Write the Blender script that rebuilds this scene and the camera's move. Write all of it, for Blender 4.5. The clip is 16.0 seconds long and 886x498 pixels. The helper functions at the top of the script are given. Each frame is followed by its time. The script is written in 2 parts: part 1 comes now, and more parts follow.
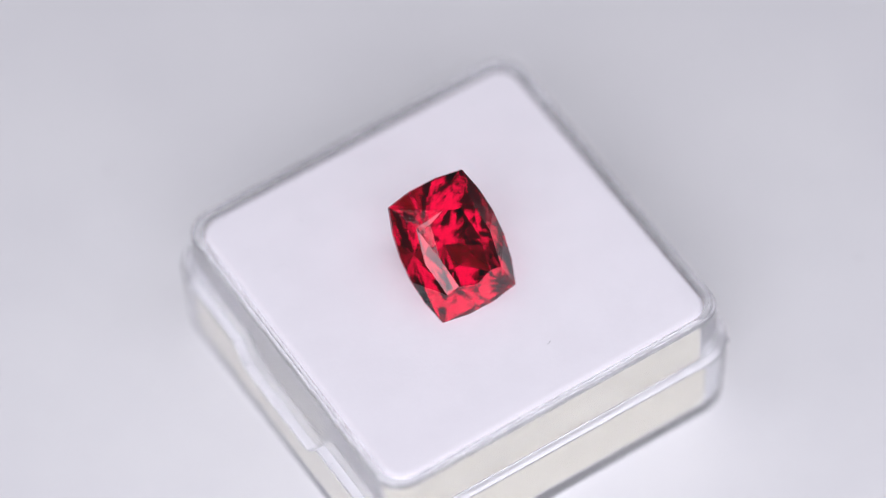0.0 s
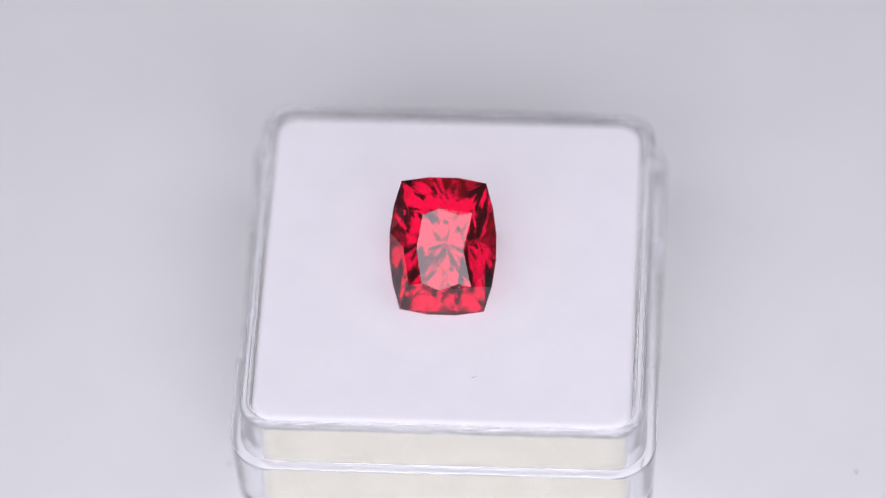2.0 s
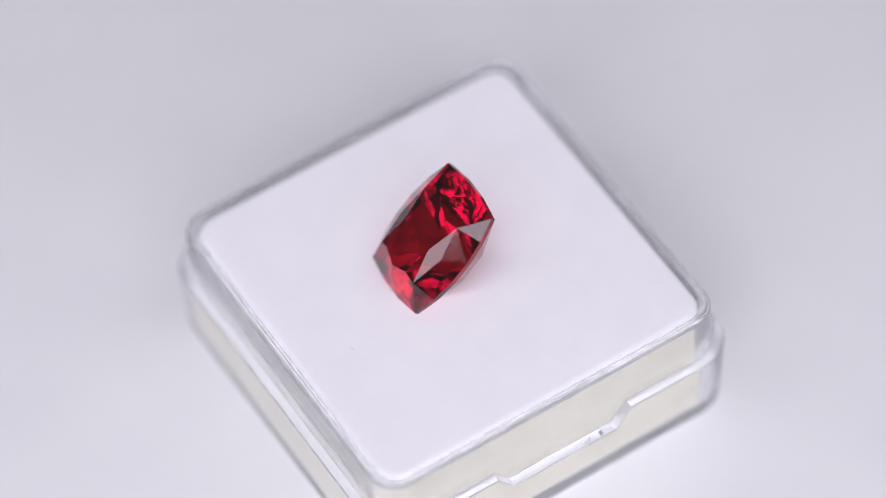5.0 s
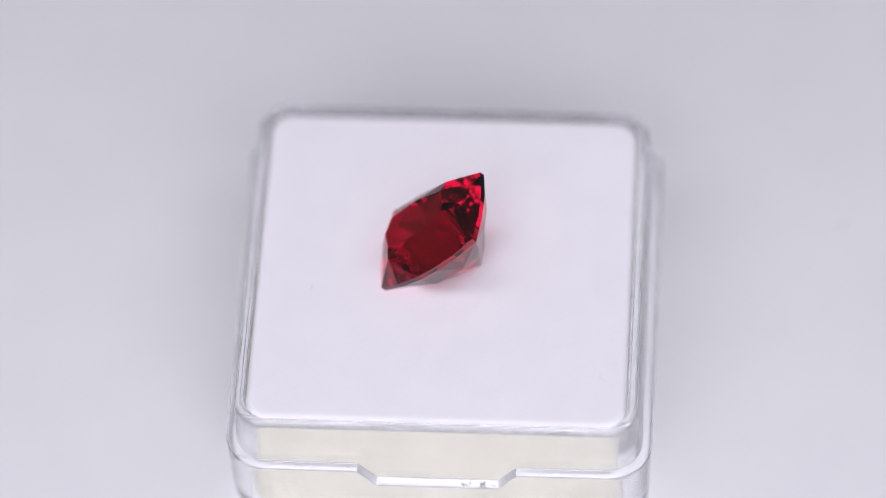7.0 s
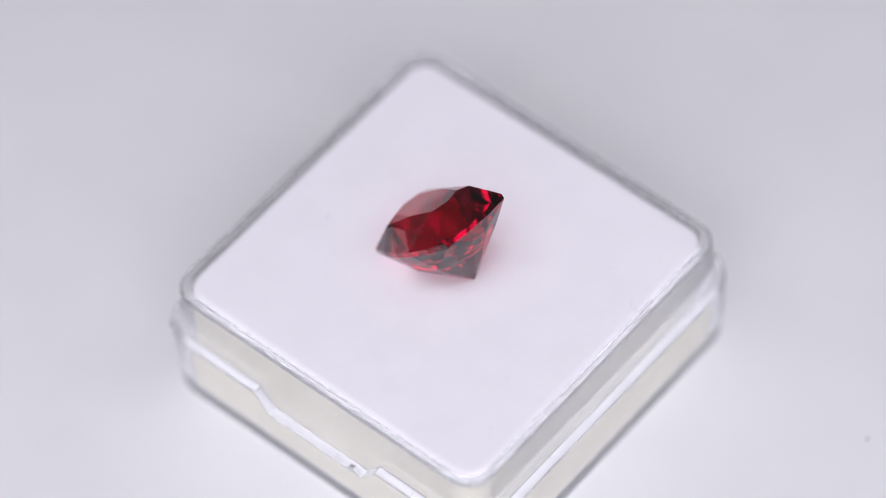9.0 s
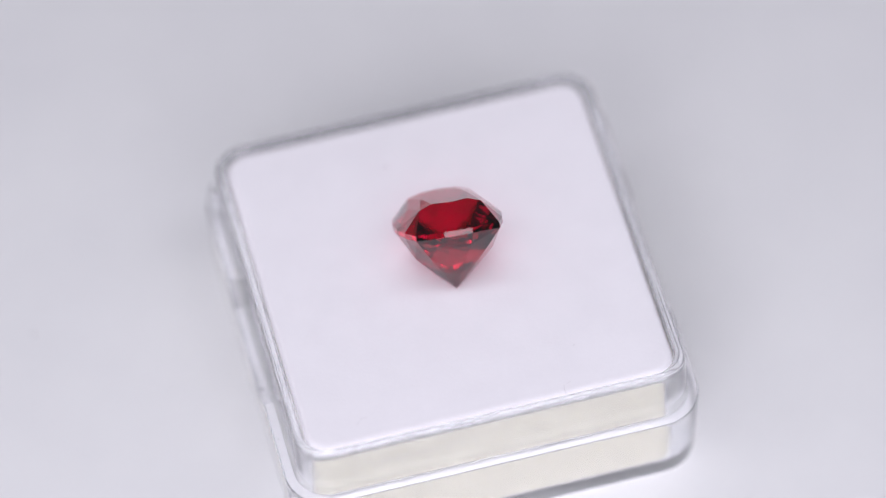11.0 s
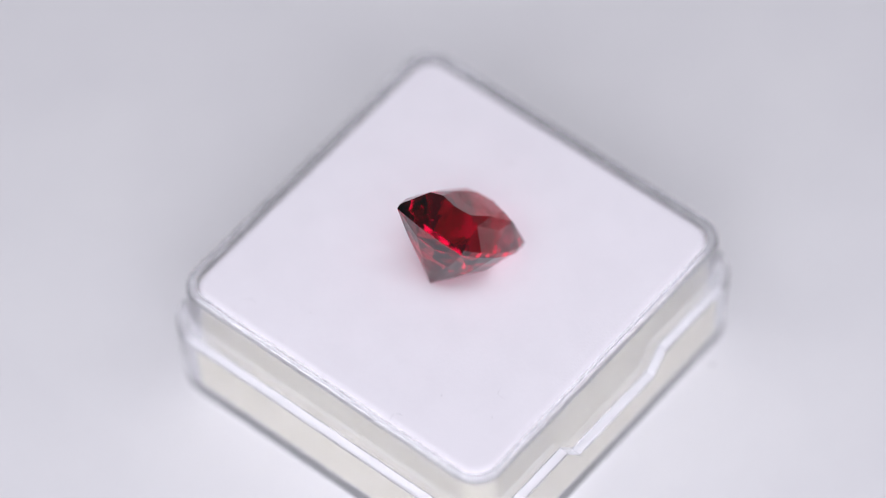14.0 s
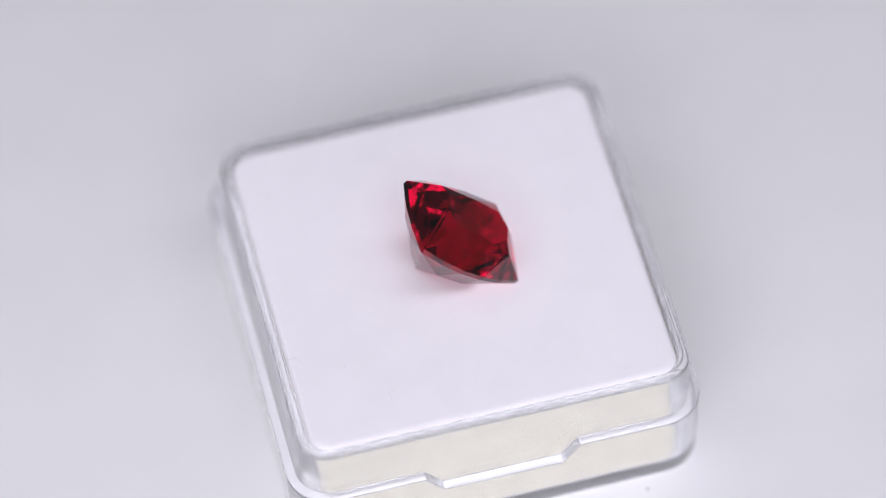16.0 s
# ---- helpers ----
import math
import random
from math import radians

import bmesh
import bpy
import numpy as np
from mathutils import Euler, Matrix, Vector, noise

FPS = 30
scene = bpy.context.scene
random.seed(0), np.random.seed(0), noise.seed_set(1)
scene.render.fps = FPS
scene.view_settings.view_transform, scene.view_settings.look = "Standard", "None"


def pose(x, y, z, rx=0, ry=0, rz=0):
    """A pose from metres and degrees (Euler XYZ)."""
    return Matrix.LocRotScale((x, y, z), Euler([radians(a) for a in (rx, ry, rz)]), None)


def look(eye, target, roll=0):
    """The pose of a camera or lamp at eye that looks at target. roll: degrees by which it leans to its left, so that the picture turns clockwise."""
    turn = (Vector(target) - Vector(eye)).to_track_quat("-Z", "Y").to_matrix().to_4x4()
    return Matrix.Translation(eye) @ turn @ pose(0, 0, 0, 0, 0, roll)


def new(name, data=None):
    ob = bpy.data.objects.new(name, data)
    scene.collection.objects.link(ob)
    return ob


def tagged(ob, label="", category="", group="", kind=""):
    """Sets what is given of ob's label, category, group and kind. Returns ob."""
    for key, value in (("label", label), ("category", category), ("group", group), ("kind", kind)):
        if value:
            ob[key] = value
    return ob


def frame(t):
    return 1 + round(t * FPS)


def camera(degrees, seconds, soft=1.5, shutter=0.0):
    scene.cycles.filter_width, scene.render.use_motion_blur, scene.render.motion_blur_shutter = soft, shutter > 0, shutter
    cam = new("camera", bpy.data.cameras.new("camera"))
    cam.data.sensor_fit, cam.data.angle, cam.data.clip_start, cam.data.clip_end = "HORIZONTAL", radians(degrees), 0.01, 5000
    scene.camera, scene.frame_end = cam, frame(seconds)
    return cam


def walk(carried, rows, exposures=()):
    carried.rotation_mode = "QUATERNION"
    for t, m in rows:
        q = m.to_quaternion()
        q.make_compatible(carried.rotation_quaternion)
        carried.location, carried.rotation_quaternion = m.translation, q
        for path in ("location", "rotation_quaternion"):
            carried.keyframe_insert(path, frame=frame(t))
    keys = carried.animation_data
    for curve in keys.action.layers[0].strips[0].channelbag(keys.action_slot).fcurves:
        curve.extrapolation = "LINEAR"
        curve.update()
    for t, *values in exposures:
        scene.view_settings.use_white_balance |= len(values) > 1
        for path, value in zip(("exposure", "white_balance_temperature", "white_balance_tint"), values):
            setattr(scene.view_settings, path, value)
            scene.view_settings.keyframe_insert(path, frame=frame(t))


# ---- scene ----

import collections

MM = 0.001
TURN = -18.02            # degrees a second, seen from above clockwise
AXIS_TO_BOX = (0.41, -0.40)
BOX_YAW = 30.4
FOAM_TOP = 14.5          # above the turntable's plate, in millimetres

# ---- camera: a long macro lens that stands still ----
cam = camera(9.98, 16.0, soft=0.5)
EYE = Vector((0.0, -0.28631, 0.41342))
AHEAD = Vector((-0.00111, 0.58563, -0.81058))
VIEW = look(EYE, EYE + AHEAD, -3.07)
walk(cam, [(0.0, VIEW), (16.0, VIEW)])
cam.data.dof.use_dof = True
cam.data.dof.focus_distance = 0.4842
cam.data.dof.aperture_fstop = 7.0

# ---- light: a dim studio surround, two softboxes beside the camera, an added overhead fill ----
world = bpy.data.worlds.new("studio")
scene.world = world
world.use_nodes = True
bg = world.node_tree.nodes["Background"]
bg.inputs["Color"].default_value = (0.92, 0.95, 1.10, 1)
bg.inputs["Strength"].default_value = 0.10


def softbox(name, eye, wide, high, watts, colour=(0.968, 0.946, 1.056)):
    data = bpy.data.lights.new(name, "AREA")
    data.shape, data.size, data.size_y = "RECTANGLE", wide, high
    data.energy, data.color = watts, colour
    ob = new(name, data)
    ob.matrix_world = look(eye, (0, 0, 0.015))
    return ob


softbox("softbox_lamp_a", (-0.380, -0.794, 0.64), 0.62, 0.62, 3.9)
softbox("softbox_lamp_b", (0.300, -0.826, 0.64), 0.58, 0.62, 3.55)
# fill added overhead to raise the light and soften the box's shadow
softbox("overhead_fill_lamp", (0.0, -0.15, 1.15), 2.70, 0.48, 10.9)
scene.view_settings.exposure = 0.0


# ---- materials ----
def material(name):
    m = bpy.data.materials.new(name)
    m.use_nodes = True
    t = m.node_tree
    return m, t, t.nodes["Principled BSDF"]


def noise_node(t, scale, detail=4, rough=0.55):
    tc = t.nodes.new("ShaderNodeTexCoord")
    n = t.nodes.new("ShaderNodeTexNoise")
    n.inputs["Scale"].default_value = scale
    n.inputs["Detail"].default_value = detail
    n.inputs["Roughness"].default_value = rough
    t.links.new(tc.outputs["Object"], n.inputs["Vector"])
    return n


def mottled(t, p, a, b, scale, low=0.35, high=0.65):
    n = noise_node(t, scale)
    ramp = t.nodes.new("ShaderNodeValToRGB")
    ramp.color_ramp.elements[0].position, ramp.color_ramp.elements[1].position = low, high
    ramp.color_ramp.elements[0].color = (*a, 1)
    ramp.color_ramp.elements[1].color = (*b, 1)
    t.links.new(n.outputs["Fac"], ramp.inputs["Fac"])
    t.links.new(ramp.outputs["Color"], p.inputs["Base Color"])
    return n


def bumped(t, p, scale, strength, distance, detail=4):
    n = noise_node(t, scale, detail)
    b = t.nodes.new("ShaderNodeBump")
    b.inputs["Strength"].default_value = strength
    b.inputs["Distance"].default_value = distance
    t.links.new(n.outputs["Fac"], b.inputs["Height"])
    t.links.new(b.outputs["Normal"], p.inputs["Normal"])


def plain(name, colour, rough, metal=0.0):
    m, t, p = material(name)
    p.inputs["Base Color"].default_value = (*colour, 1)
    p.inputs["Roughness"].default_value = rough
    p.inputs["Metallic"].default_value = metal
    return m


PLATE, t_, p_ = material("white_matt_plate")
mottled(t_, p_, (0.755, 0.755, 0.76), (0.785, 0.785, 0.785), 60)
p_.inputs["Roughness"].default_value = 0.55
bumped(t_, p_, 3000, 0.15, 0.00005)

TABLE, t_, p_ = material("white_table_board")
mottled(t_, p_, (0.78, 0.78, 0.78), (0.82, 0.82, 0.81), 14)
p_.inputs["Roughness"].default_value = 0.6
bumped(t_, p_, 900, 0.2, 0.0001)

FOAM, t_, p_ = material("white_foam")
mottled(t_, p_, (0.842, 0.822, 0.85), (0.862, 0.842, 0.87), 260)
p_.inputs["Roughness"].default_value = 0.95
p_.inputs["Specular IOR Level"].default_value = 0.15
bumped(t_, p_, 3200, 0.35, 0.00009, 6)

CLEAR, t_, p_ = material("clear_polystyrene")
p_.inputs["Base Color"].default_value = (0.951, 0.953, 0.974, 1)
p_.inputs["Transmission Weight"].default_value = 0.84
p_.inputs["IOR"].default_value = 1.55
p_.inputs["Roughness"].default_value = 0.06
bumped(t_, p_, 350, 0.012, 0.0001, 2)

# rougher plastic; the clear ledge's white highlight is put into its diffuse share
LEDGE_HIGHLIGHT, t_, p_ = material("ledge_highlight_polystyrene")
p_.inputs["Base Color"].default_value = (0.87, 0.87, 0.885, 1)
p_.inputs["Transmission Weight"].default_value = 0.72
p_.inputs["IOR"].default_value = 1.55
p_.inputs["Roughness"].default_value = 0.22
bumped(t_, p_, 1500, 0.2, 0.00005)

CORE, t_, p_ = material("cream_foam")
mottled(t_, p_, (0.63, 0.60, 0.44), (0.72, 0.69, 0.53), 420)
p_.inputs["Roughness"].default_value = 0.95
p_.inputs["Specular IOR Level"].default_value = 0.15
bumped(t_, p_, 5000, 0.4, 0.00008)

GEM, t_, p_ = material("red_gem")
p_.inputs["Base Color"].default_value = (0.36, 0.0002, 0.018, 1)
p_.inputs["Transmission Weight"].default_value = 1.0
p_.inputs["IOR"].default_value = 1.76
p_.inputs["Roughness"].default_value = 0.008

DUST = plain("grey_dust", (0.06, 0.06, 0.065), 0.9)
LINT = plain("grey_lint", (0.28, 0.27, 0.27), 0.9)


# ---- building ----
def part(name, bm, mat, parent=None, label="", smooth=None):
    me = bpy.data.meshes.new(name)
    bm.to_mesh(me)
    bm.free()
    me.materials.append(mat)
    if smooth is not None:
        me.shade_smooth()
        me.set_sharp_from_angle(angle=radians(smooth))
    ob = new(name, me)
    if parent is not None:
        ob.parent = parent
    if label:
        ob["label"] = label
    return ob


def square_loop(half, radius, stops=(), steps=8):
    """Points round a rounded square, with extra points along each side at the given offsets."""
    pts = []
    flat = half - radius
    offs = sorted({s for s in stops} | {-s for s in stops})
    for k in range(4):
        a = math.pi / 2 * k
        for o in offs:
            pts.append((half * math.cos(a) - o * math.sin(a), half * math.sin(a) + o * math.cos(a)))
        cx, cy = flat * math.cos(a) - flat * math.sin(a), flat * math.sin(a) + flat * math.cos(a)
        for i in range(steps + 1):
            b = a + math.pi / 2 * i / steps
            pts.append((cx + radius * math.cos(b), cy + radius * math.sin(b)))
    return pts


def supported(rings):
    """Adds a ring close to each end of every long stretch, so that its shading stays flat."""
    out = [rings[0]]
    for a, b in zip(rings, rings[1:]):
        length = math.hypot(a[0] - b[0], a[2] - b[2])
        if length > 1.2:
            da, db = (a[3] if len(a) > 3 else 0.0), (b[3] if len(b) > 3 else 0.0)
            for f in (0.12 / length, 1 - 0.12 / length):
                mid = [a[k] + (b[k] - a[k]) * f for k in range(3)]
                if da or db:
                    mid.append(da + (db - da) * f)
                out.append(tuple(mid))
        out.append(b)
    return out


def loft(rings):
    """A closed solid from rings of (half, radius, z) in millimetres; both ends capped."""
    rings = supported(rings)
    bm = bmesh.new()
    loops = []
    for half, radius, z, *dip in rings:
        stops = (2.0, 5.8, 7.6, 10.0)
        vs = []
        for x, y in square_loop(half, radius, stops):
            zz = z
            if dip and abs(x) > half - 0.02 and abs(y) < 7.61:
                zz = z - dip[0] * min(1.0, (7.6 - abs(y)) / 1.8)
            vs.append(bm.verts.new((x * MM, y * MM, zz * MM)))
        loops.append(vs)
    n = len(loops[0])
    for a, b in zip(loops, loops[1:]):
        for i in range(n):
            bm.faces.new((a[i], a[(i + 1) % n], b[(i + 1) % n], b[i]))
    bm.faces.new(list(reversed(loops[0])))
    bm.faces.new(loops[-1])
    bmesh.ops.recalc_face_normals(bm, faces=bm.faces)
    return bm


def settle(ob, m):
    """Moves a mesh's own points, so that its origin stays on the turntable's axis."""
    ob.data.transform(m)
    return ob


ON_BOX = pose(AXIS_TO_BOX[0] * MM, AXIS_TO_BOX[1] * MM, 0, 0, 0, BOX_YAW)
MOVERS = []


# ---- the table and the turntable ----
def build_table():
    bm = bmesh.new()
    bmesh.ops.create_cube(bm, size=1.0)
    bmesh.ops.scale(bm, vec=(0.60, 0.48, 0.018), verts=bm.verts)
    bmesh.ops.bevel(bm, geom=bm.edges[:], offset=0.002, segments=2, affect="EDGES")
    bmesh.ops.translate(bm, verts=bm.verts, vec=(0, -0.11, -0.039))
    ob = part("ground", bm, TABLE, smooth=40)
    return tagged(ob, "white matt table board under the turntable", "table", kind="structure")


def disc(radius, z0, z1, edge, seg=128):
    bm = bmesh.new()
    prof = [(radius - edge, z0), (radius, z0 + edge), (radius, z1 - edge), (radius - edge * 0.3, z1 - edge * 0.3), (radius - edge, z1)]
    loops = [[bm.verts.new((r * math.cos(2 * math.pi * i / seg), r * math.sin(2 * math.pi * i / seg), z)) for i in range(seg)] for r, z in prof]
    for a, b in zip(loops, loops[1:]):
        for i in range(seg):
            bm.faces.new((a[i], a[(i + 1) % seg], b[(i + 1) % seg], b[i]))
    bm.faces.new(list(reversed(loops[0])))
    bm.faces.new(loops[-1])
    return bm


def build_turntable():
    stand = new("turntable")
    tagged(stand, "round white matt turntable on the table board", "turntable")
    part("base", disc(0.060, -0.030, -0.008, 0.002), PLATE, stand, smooth=40)
    MOVERS.append(part("plate", disc(0.075, -0.0075, 0.0, 0.001), PLATE, stand, smooth=40))


# ---- the clear box ----
def build_box():
    box = new("gem_box")
    rings = [
        (19.55, 3.4, 0.02), (19.82, 3.65, 0.12), (20.03, 3.85, 0.38), (20.12, 3.95, 0.8),
        (20.45, 4.2, 8.8, 2.3), (20.42, 4.2, 9.02, 2.3), (20.34, 4.1, 9.1, 2.3),
        (19.52, 3.3, 9.1, 2.3), (19.48, 3.25, 9.12, 2.3), (19.46, 3.2, 9.18, 2.3),
        (19.17, 2.85, 14.28), (19.13, 2.85, 14.45), (19.01, 2.8, 14.6), (18.83, 2.7, 14.68), (18.6, 2.6, 14.7),
        (18.36, 2.4, 14.65), (18.2, 2.25, 14.52), (18.12, 2.15, 14.25),
        (18.08, 2.1, 1.35), (17.9, 2.0, 1.15),
    ]
    shell = part("shell", loft(rings), CLEAR, box, "clear moulded wall with a notched ledge", smooth=35)
    shell.data.materials.append(LEDGE_HIGHLIGHT)
    # upward ledge faces carry the whitened highlight material
    for f in shell.data.polygons:
        if f.normal.z > 0.5 and 0.004 < f.center.z < 0.0093:
            f.material_index = 1
    for v in shell.data.vertices:
        if v.co.z < 0.0093 and max(abs(v.co.x), abs(v.co.y)) > 0.0183:
            v.co.y += 0.18 * MM          # the lower step stands a little off centre
    settle(shell, ON_BOX @ pose(0, 0.12 * MM, 0))
    shell.visible_shadow = False
    rnd = random.Random(7)
    for x, y, z, wide, count in ((20.15, 4.1, 6.82, 1.5, 18), (19.35, -18.5, 9.12, 0.7, 9)):
        burr = bmesh.new()
        for k in range(count):
            at = pose((x + rnd.uniform(-0.3, 0.3)) * MM, (y + rnd.uniform(-wide, wide)) * MM, (z + 0.05) * MM, rnd.uniform(0, 90), 0, rnd.uniform(0, 180))
            size = Matrix.Diagonal((rnd.uniform(0.1, 0.35) * MM, rnd.uniform(0.06, 0.14) * MM, rnd.uniform(0.05, 0.12) * MM, 1))
            bmesh.ops.create_icosphere(burr, subdivisions=1, radius=1.0, matrix=at @ size)
        settle(part("mould_burr", burr, CLEAR, box, "rough chipped plastic crumbs on the ledge"), ON_BOX @ pose(0, 0.12 * MM, 0))
    mark = bmesh.new()
    bmesh.ops.create_cube(mark, size=1.0)
    bmesh.ops.scale(mark, vec=(0.07 * MM, 0.28 * MM, 0.36 * MM), verts=mark.verts)
    bmesh.ops.bevel(mark, geom=mark.edges[:], offset=0.02 * MM, segments=2, affect="EDGES")
    settle(part("mould_mark", mark, LINT, box, "small dark moulding mark"), ON_BOX @ pose(-5.2 * MM, 20.62 * MM, 9.0 * MM))
    tagged(box, "clear square plastic gem box without lid, notched stepped rim", "gem box")
    MOVERS.append(box)


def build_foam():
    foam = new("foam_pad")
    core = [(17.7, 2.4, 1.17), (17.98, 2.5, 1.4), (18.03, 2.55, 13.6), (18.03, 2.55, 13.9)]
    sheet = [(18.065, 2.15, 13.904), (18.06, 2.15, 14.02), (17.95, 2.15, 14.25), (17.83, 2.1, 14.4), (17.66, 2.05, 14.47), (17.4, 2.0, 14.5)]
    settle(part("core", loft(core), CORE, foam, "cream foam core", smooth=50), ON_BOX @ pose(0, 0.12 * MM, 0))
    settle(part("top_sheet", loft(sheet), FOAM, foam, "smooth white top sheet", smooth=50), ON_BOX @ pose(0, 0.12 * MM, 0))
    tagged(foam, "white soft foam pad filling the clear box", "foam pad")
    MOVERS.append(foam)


# ---- the gem ----
def build_gem():
    """Faceted cushion: x across, y along, z out of the table; millimetres from the girdle's centre."""
    pts = []
    LONG, SHORT = 6.18, 4.06

    def arc(half, sag, reach, n):
        r = (half * half + sag * sag) / (2 * sag)
        a = math.asin(half / r)
        return [(r * math.sin(a * (2 * i / n - 1)), reach - r + r * math.cos(a * (2 * i / n - 1))) for i in range(n + 1)]

    girdle = []
    for u, v in arc(LONG, 1.12, SHORT + 1.12, 5):
        girdle += [(v, u), (-v, u)]
    for u, v in arc(SHORT, 0.5, LONG + 0.5, 3):
        girdle += [(u, v), (u, -v)]
    for x, y in girdle:
        pts += [(x, y, 0.26), (x, y, -0.26)]
    top = 2.55
    for sx in (-1, 1):
        for sy in (-1, 1):
            pts.append((1.72 * sx, 3.3 * sy, top))            # table corners
            pts.append((3.0 * sx, 3.58 * sy, 2.14))           # crown breaks
            pts.append((3.75 * sx, 1.7 * sy, -2.85))          # pavilion breaks
            pts.append((2.76 * sx, 4.2 * sy, -2.45))
            pts.append((1.1 * sx, 5.6 * sy, -1.6))
            for k in range(6):                                # narrow facets that meet in the culet
                a, w = radians(7.5 + 15 * k), (1.0, 0.985)[k % 2]
                pts.append((2.08 * w * sx * math.cos(a) ** 0.92, 2.38 * w * sy * math.sin(a) ** 0.92, (-4.68, -4.76)[k % 2]))
        pts += [(2.25 * sx, 0, top), (0, 3.95 * sx, top), (3.6 * sx, 0, 1.8), (0, 5.0 * sx, 1.78)]
    pts.append((0, 0, -6.65))
    bm = bmesh.new()
    for q in pts:
        bm.verts.new([c * MM for c in q])
    bmesh.ops.convex_hull(bm, input=bm.verts, use_existing_faces=False)
    loose = [v for v in bm.verts if not v.link_faces]
    bmesh.ops.delete(bm, geom=loose, context="VERTS")
    bmesh.ops.dissolve_limit(bm, angle_limit=radians(1.2), verts=bm.verts, edges=bm.edges)
    bmesh.ops.recalc_face_normals(bm, faces=bm.faces)
    gem = new("gemstone")
    along = Vector((-0.03, 9.0, 8.45)).normalized()
    across = Vector((8.1, 0.0, 0.63))
    across = (across - along * across.dot(along)).normalized()
    out_ = across.cross(along)
    m = Matrix((across, along, out_)).transposed().to_4x4()
    m.translation = Vector((-0.47, -0.91, FOAM_TOP + 5.072)) * MM
    zones = collections.OrderedDict((k, []) for k in ("table_facet", "crown", "girdle", "pavilion", "culet"))
    for f in bm.faces:
        z = f.calc_center_median().z / MM
        kind = "table_facet" if f.normal.z > 0.999 and z > 2 else "girdle" if abs(z) < 0.2 else "crown" if z > 0 else "pavilion" if z > -3.2 else "culet"
        zones[kind].append([v.co.copy() for v in f.verts])
    bm.free()
    for name, faces in zones.items():
        piece, known = bmesh.new(), {}
        for cos in faces:
            vs = []
            for co in cos:
                key = co.to_tuple(8)
                if key not in known:
                    known[key] = piece.verts.new(co)
                vs.append(known[key])
            piece.faces.new(vs)
        ob = settle(part(name, piece, GEM, gem), ON_BOX @ m)
        ob.visible_shadow = name in ("table_facet", "culet")
    tagged(gem, "faceted red cushion-cut gemstone leaning on its pavilion on foam", "gemstone")
    MOVERS.append(gem)


# ---- dust and lint ----
def on_top(x, y):
    return ON_BOX @ pose(x * MM, y * MM, FOAM_TOP * MM, 0, 0, 0)


def on_side(sign, along, down, out):
    """A place on the box's side across x, with z pointing out of it; out: 0 for the sloping upper wall."""
    out = out or 19.17 + -down * 0.057
    return ON_BOX @ pose(sign * out * MM, along * MM, (FOAM_TOP + down) * MM, 90, 0, 90 * sign)


def build_speck(size, at, label, seed, mat):
    rnd = random.Random(seed)
    bm = bmesh.new()
    bmesh.ops.create_icosphere(bm, subdivisions=2, radius=size * MM / 2)
    stretch = rnd.uniform(0.9, 1.7)
    for v in bm.verts:
        v.co *= rnd.uniform(0.7, 1.25)
        v.co.x *= stretch
        v.co.z *= 0.5
    ob = settle(part("dust_speck", bm, mat, smooth=60), at @ pose(0, 0, size * 0.15 * MM, 0, 0, rnd.uniform(0, 180)))
    tagged(ob, label, "dust speck", "dust specks")
    MOVERS.append(ob)


def build_lint(length, bend, at, label, turn, thick=0.018):
    """A thin curved hair lying flat, swept from a six-sided section."""
    bm = bmesh.new()
    n, rings = 14, []
    for i in range(n + 1):
        f = i / n - 0.5
        a = bend * f
        x = length * f if abs(bend) < 0.01 else length / bend * math.sin(a)
        y = 0.0 if abs(bend) < 0.01 else length / bend * (1 - math.cos(a))
        y += 0.06 * min(length, 2.0) * math.sin(f * 9)
        r = thick * (1 - 1.2 * abs(f) ** 2)
        nx, ny = -math.sin(a), math.cos(a)
        rings.append([bm.verts.new(((x + nx * r * math.cos(q)) * MM, (y + ny * r * math.cos(q)) * MM, (thick + r * math.sin(q)) * MM))
                      for q in (math.pi / 3 * k for k in range(6))])
    for a, b in zip(rings, rings[1:]):
        for k in range(6):
            bm.faces.new((a[k], a[(k + 1) % 6], b[(k + 1) % 6], b[k]))
    bm.faces.new(rings[0])
    bm.faces.new(list(reversed(rings[-1])))
    bmesh.ops.recalc_face_normals(bm, faces=bm.faces)
    ob = settle(part("lint_fibre", bm, LINT, smooth=60), at @ pose(0, 0, 0, 0, 0, turn))
    tagged(ob, label, "lint fibre", "lint fibres")
    MOVERS.append(ob)


build_table()
build_turntable()
build_box()
build_foam()
build_gem()

build_speck(0.09, on_top(-9.2, 12.95), "tiny dark dust speck on the white foam", 3, DUST)
build_speck(0.045, on_top(6.8, 13.3), "tiny grey dust speck on the white foam", 4, LINT)
build_speck(0.04, on_top(-14.5, 12.0), "tiny grey dust speck on the white foam", 5, LINT)
build_lint(0.55, 0.9, on_top(2.95, -12.55), "short curved grey hair on the white foam", 20)
build_lint(2.0, 1.7, on_top(-7.0, 17.6), "long curved grey hair on the white foam", 70, 0.009)
build_lint(1.9, 2.4, on_top(-13.6, 9.6), "pale curled hair on the white foam", 160, 0.006)
build_lint(1.5, 1.2, on_top(12.6, 15.8), "pale curved hair on the white foam", 30, 0.006)
# the wall's scratch line, built as a thin raised strand
build_lint(8.6, 0.05, ON_BOX @ pose(8.4 * MM, 19.41 * MM, 12.3 * MM, -90, 0, 0), "long fine scratch-like line on the clear plastic wall", 0, 0.028)
SIDE = "tiny dark dust speck on the clear plastic wall"
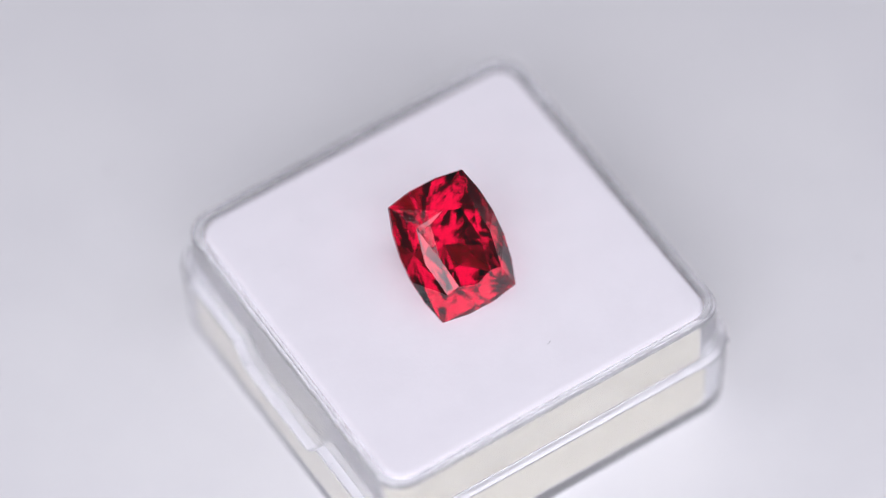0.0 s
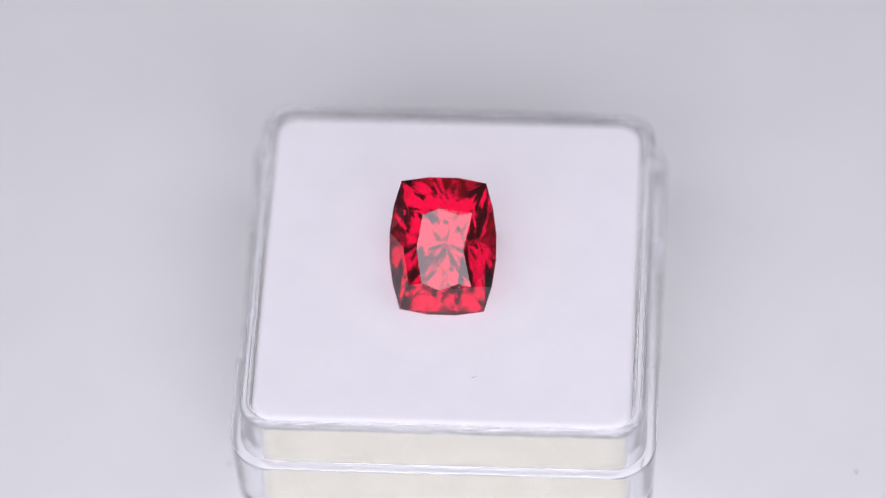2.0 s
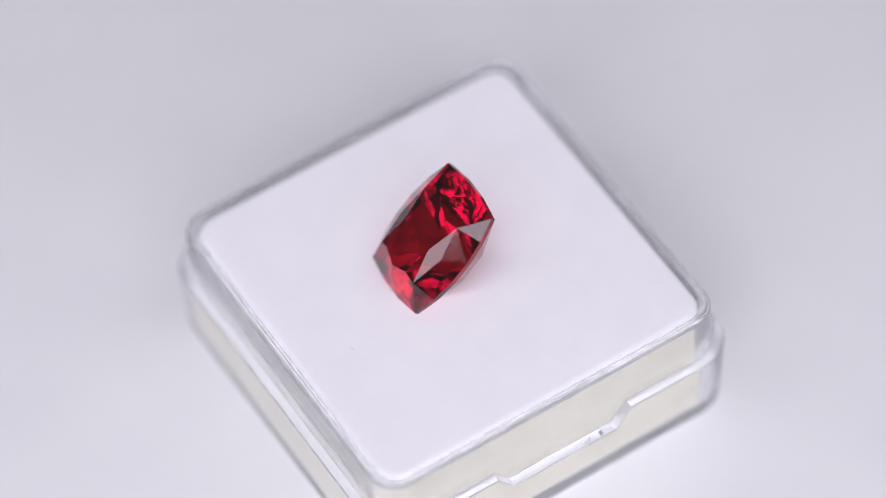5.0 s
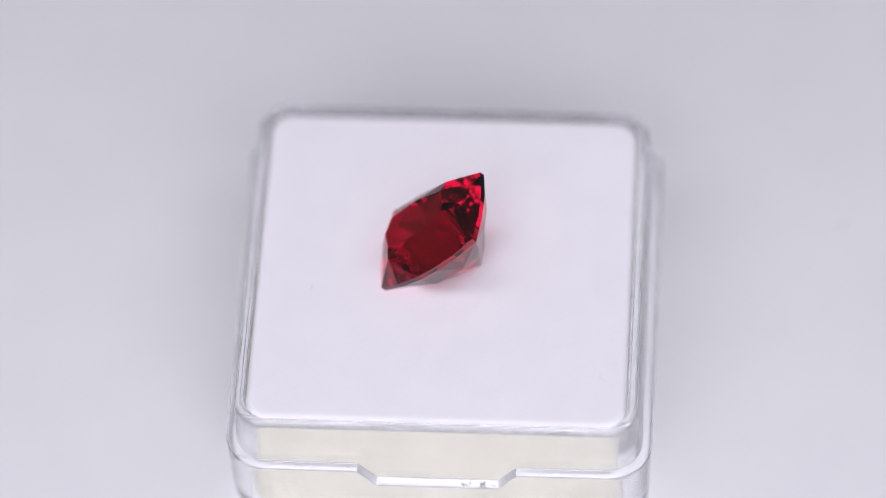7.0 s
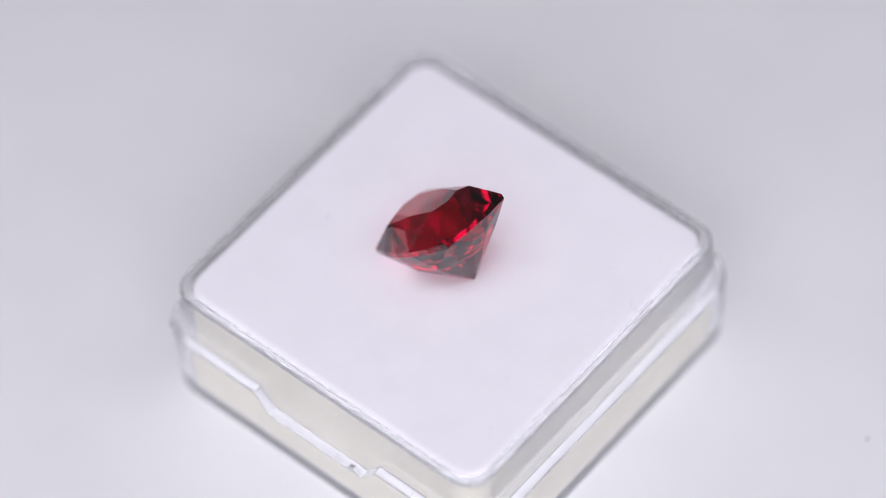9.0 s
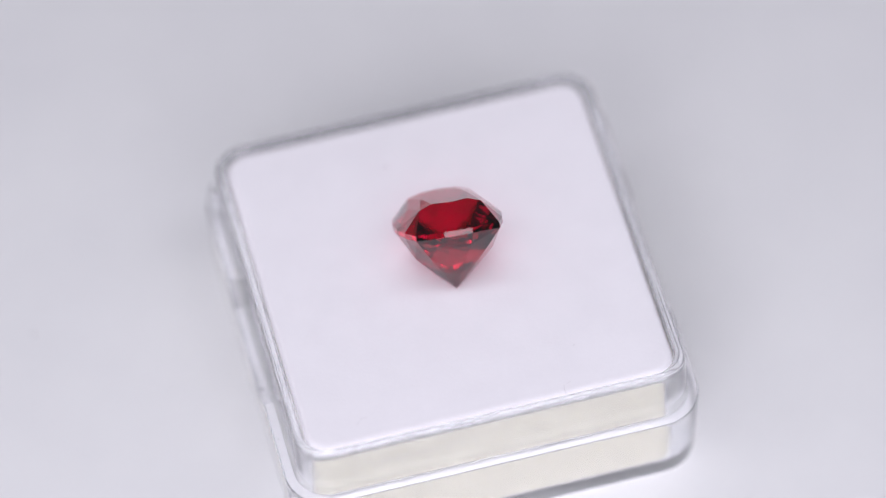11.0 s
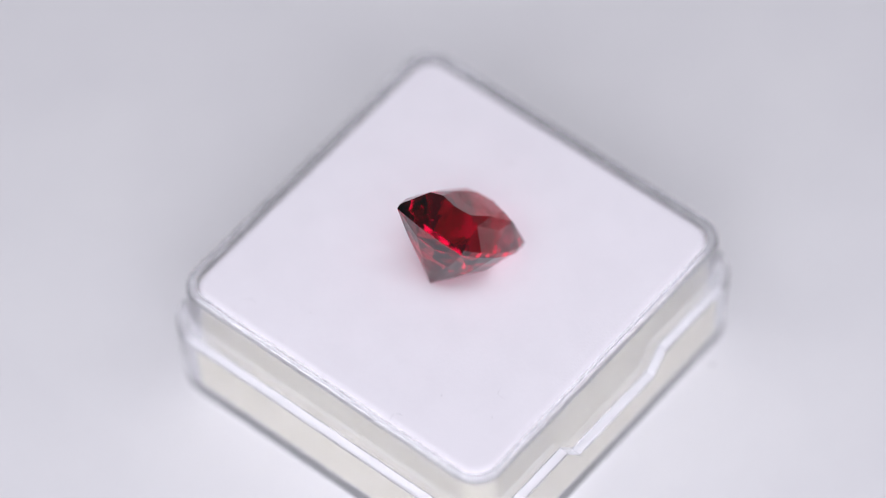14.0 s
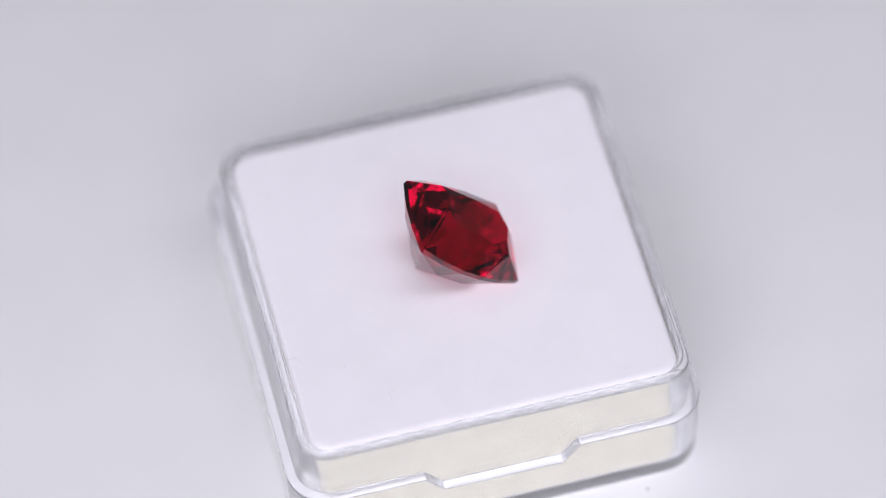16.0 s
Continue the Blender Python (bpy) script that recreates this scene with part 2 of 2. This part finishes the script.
build_lint(1.1, 2.2, on_side(1, -2.4, -3.9, 0), "short curled hair on the clear plastic wall", 10, 0.014)
build_lint(0.9, 1.3, on_side(-1, -11.2, -1.6, 0), "short curved hair on the clear plastic wall", 80, 0.012)
build_lint(0.8, 1.0, on_side(-1, 2.9, -4.2, 0), "short curved hair on the clear plastic wall", 100, 0.012)
for k, (sign, along, down, out, size) in enumerate((
        (1, -1.3, -2.0, 0, 0.07), (1, -14.2, -4.6, 0, 0.07), (1, 14.8, -7.9, 20.42, 0.10),
        (1, 6.4, -9.6, 20.34, 0.09), (-1, 9.0, -8.0, 20.42, 0.09))):
    build_speck(size, on_side(sign, along, down, out), SIDE, 20 + k, DUST)
LEDGE = "tiny dark dust speck on the clear plastic ledge"
for k, (x, y, down, size) in enumerate((
        (20.1, -12.6, -5.4, 0.11), (20.0, -8.2, -5.4, 0.12), (20.0, -5.3, -7.7, 0.10), (19.9, 1.8, -7.7, 0.12),
        (19.9, 2.8, -7.7, 0.11), (20.0, 12.2, -5.4, 0.10), (-20.0, -9.5, -5.4, 0.09))):
    build_speck(size, on_top(x, y) @ pose(0, 0, down * MM), LEDGE, 40 + k, DUST)
for k, (x, y, size) in enumerate(((39.75, -12.6, 0.24), (-21.3, -13.7, 0.24), (-16.9, 38.9, 0.24))):
    build_speck(size, on_top(x, y) @ pose(0, 0, -FOAM_TOP * MM), "small grey dust speck on the white turntable", 60 + k, LINT)


def motions():
    # small play of the drive at some seconds: degrees, and millimetres sideways and ahead
    play = {
        0.0: (0.0, -0.14, -0.05), 2.0: (0.17, -0.07, 0.0), 3.5: (0.08, -0.05, 0.03), 6.5: (0.12, 0.0, -0.07), 7.0: (0.13, -0.03, -0.1),
        7.5: (0.1, 0.0, -0.07), 8.0: (-0.25, 0.0, -0.03), 8.5: (0.0, 0.0, 0.05), 9.0: (-0.2, 0.12, 0.04), 11.5: (0.0, 0.0, -0.04),
        12.0: (-0.05, -0.15, 0.07), 13.5: (0.11, 0.08, 0.05), 14.0: (0.08, 0.14, 0.01), 14.5: (0.06, 0.2, 0.09), 15.0: (-0.08, -0.05, 0.0),
        15.5: (0.0, 0.05, 0.0), 16.0: (-0.22, -0.22, 0.14),
    }
    rows = []
    for i in range(33):
        turn, x, y = play.get(i / 2, (0.0, 0.0, 0.0))
        rows.append((i / 2, pose(x * MM, y * MM, 0, 0, 0, TURN * i / 2 + turn)))
    for ob in MOVERS:
        walk(ob, rows)


motions()
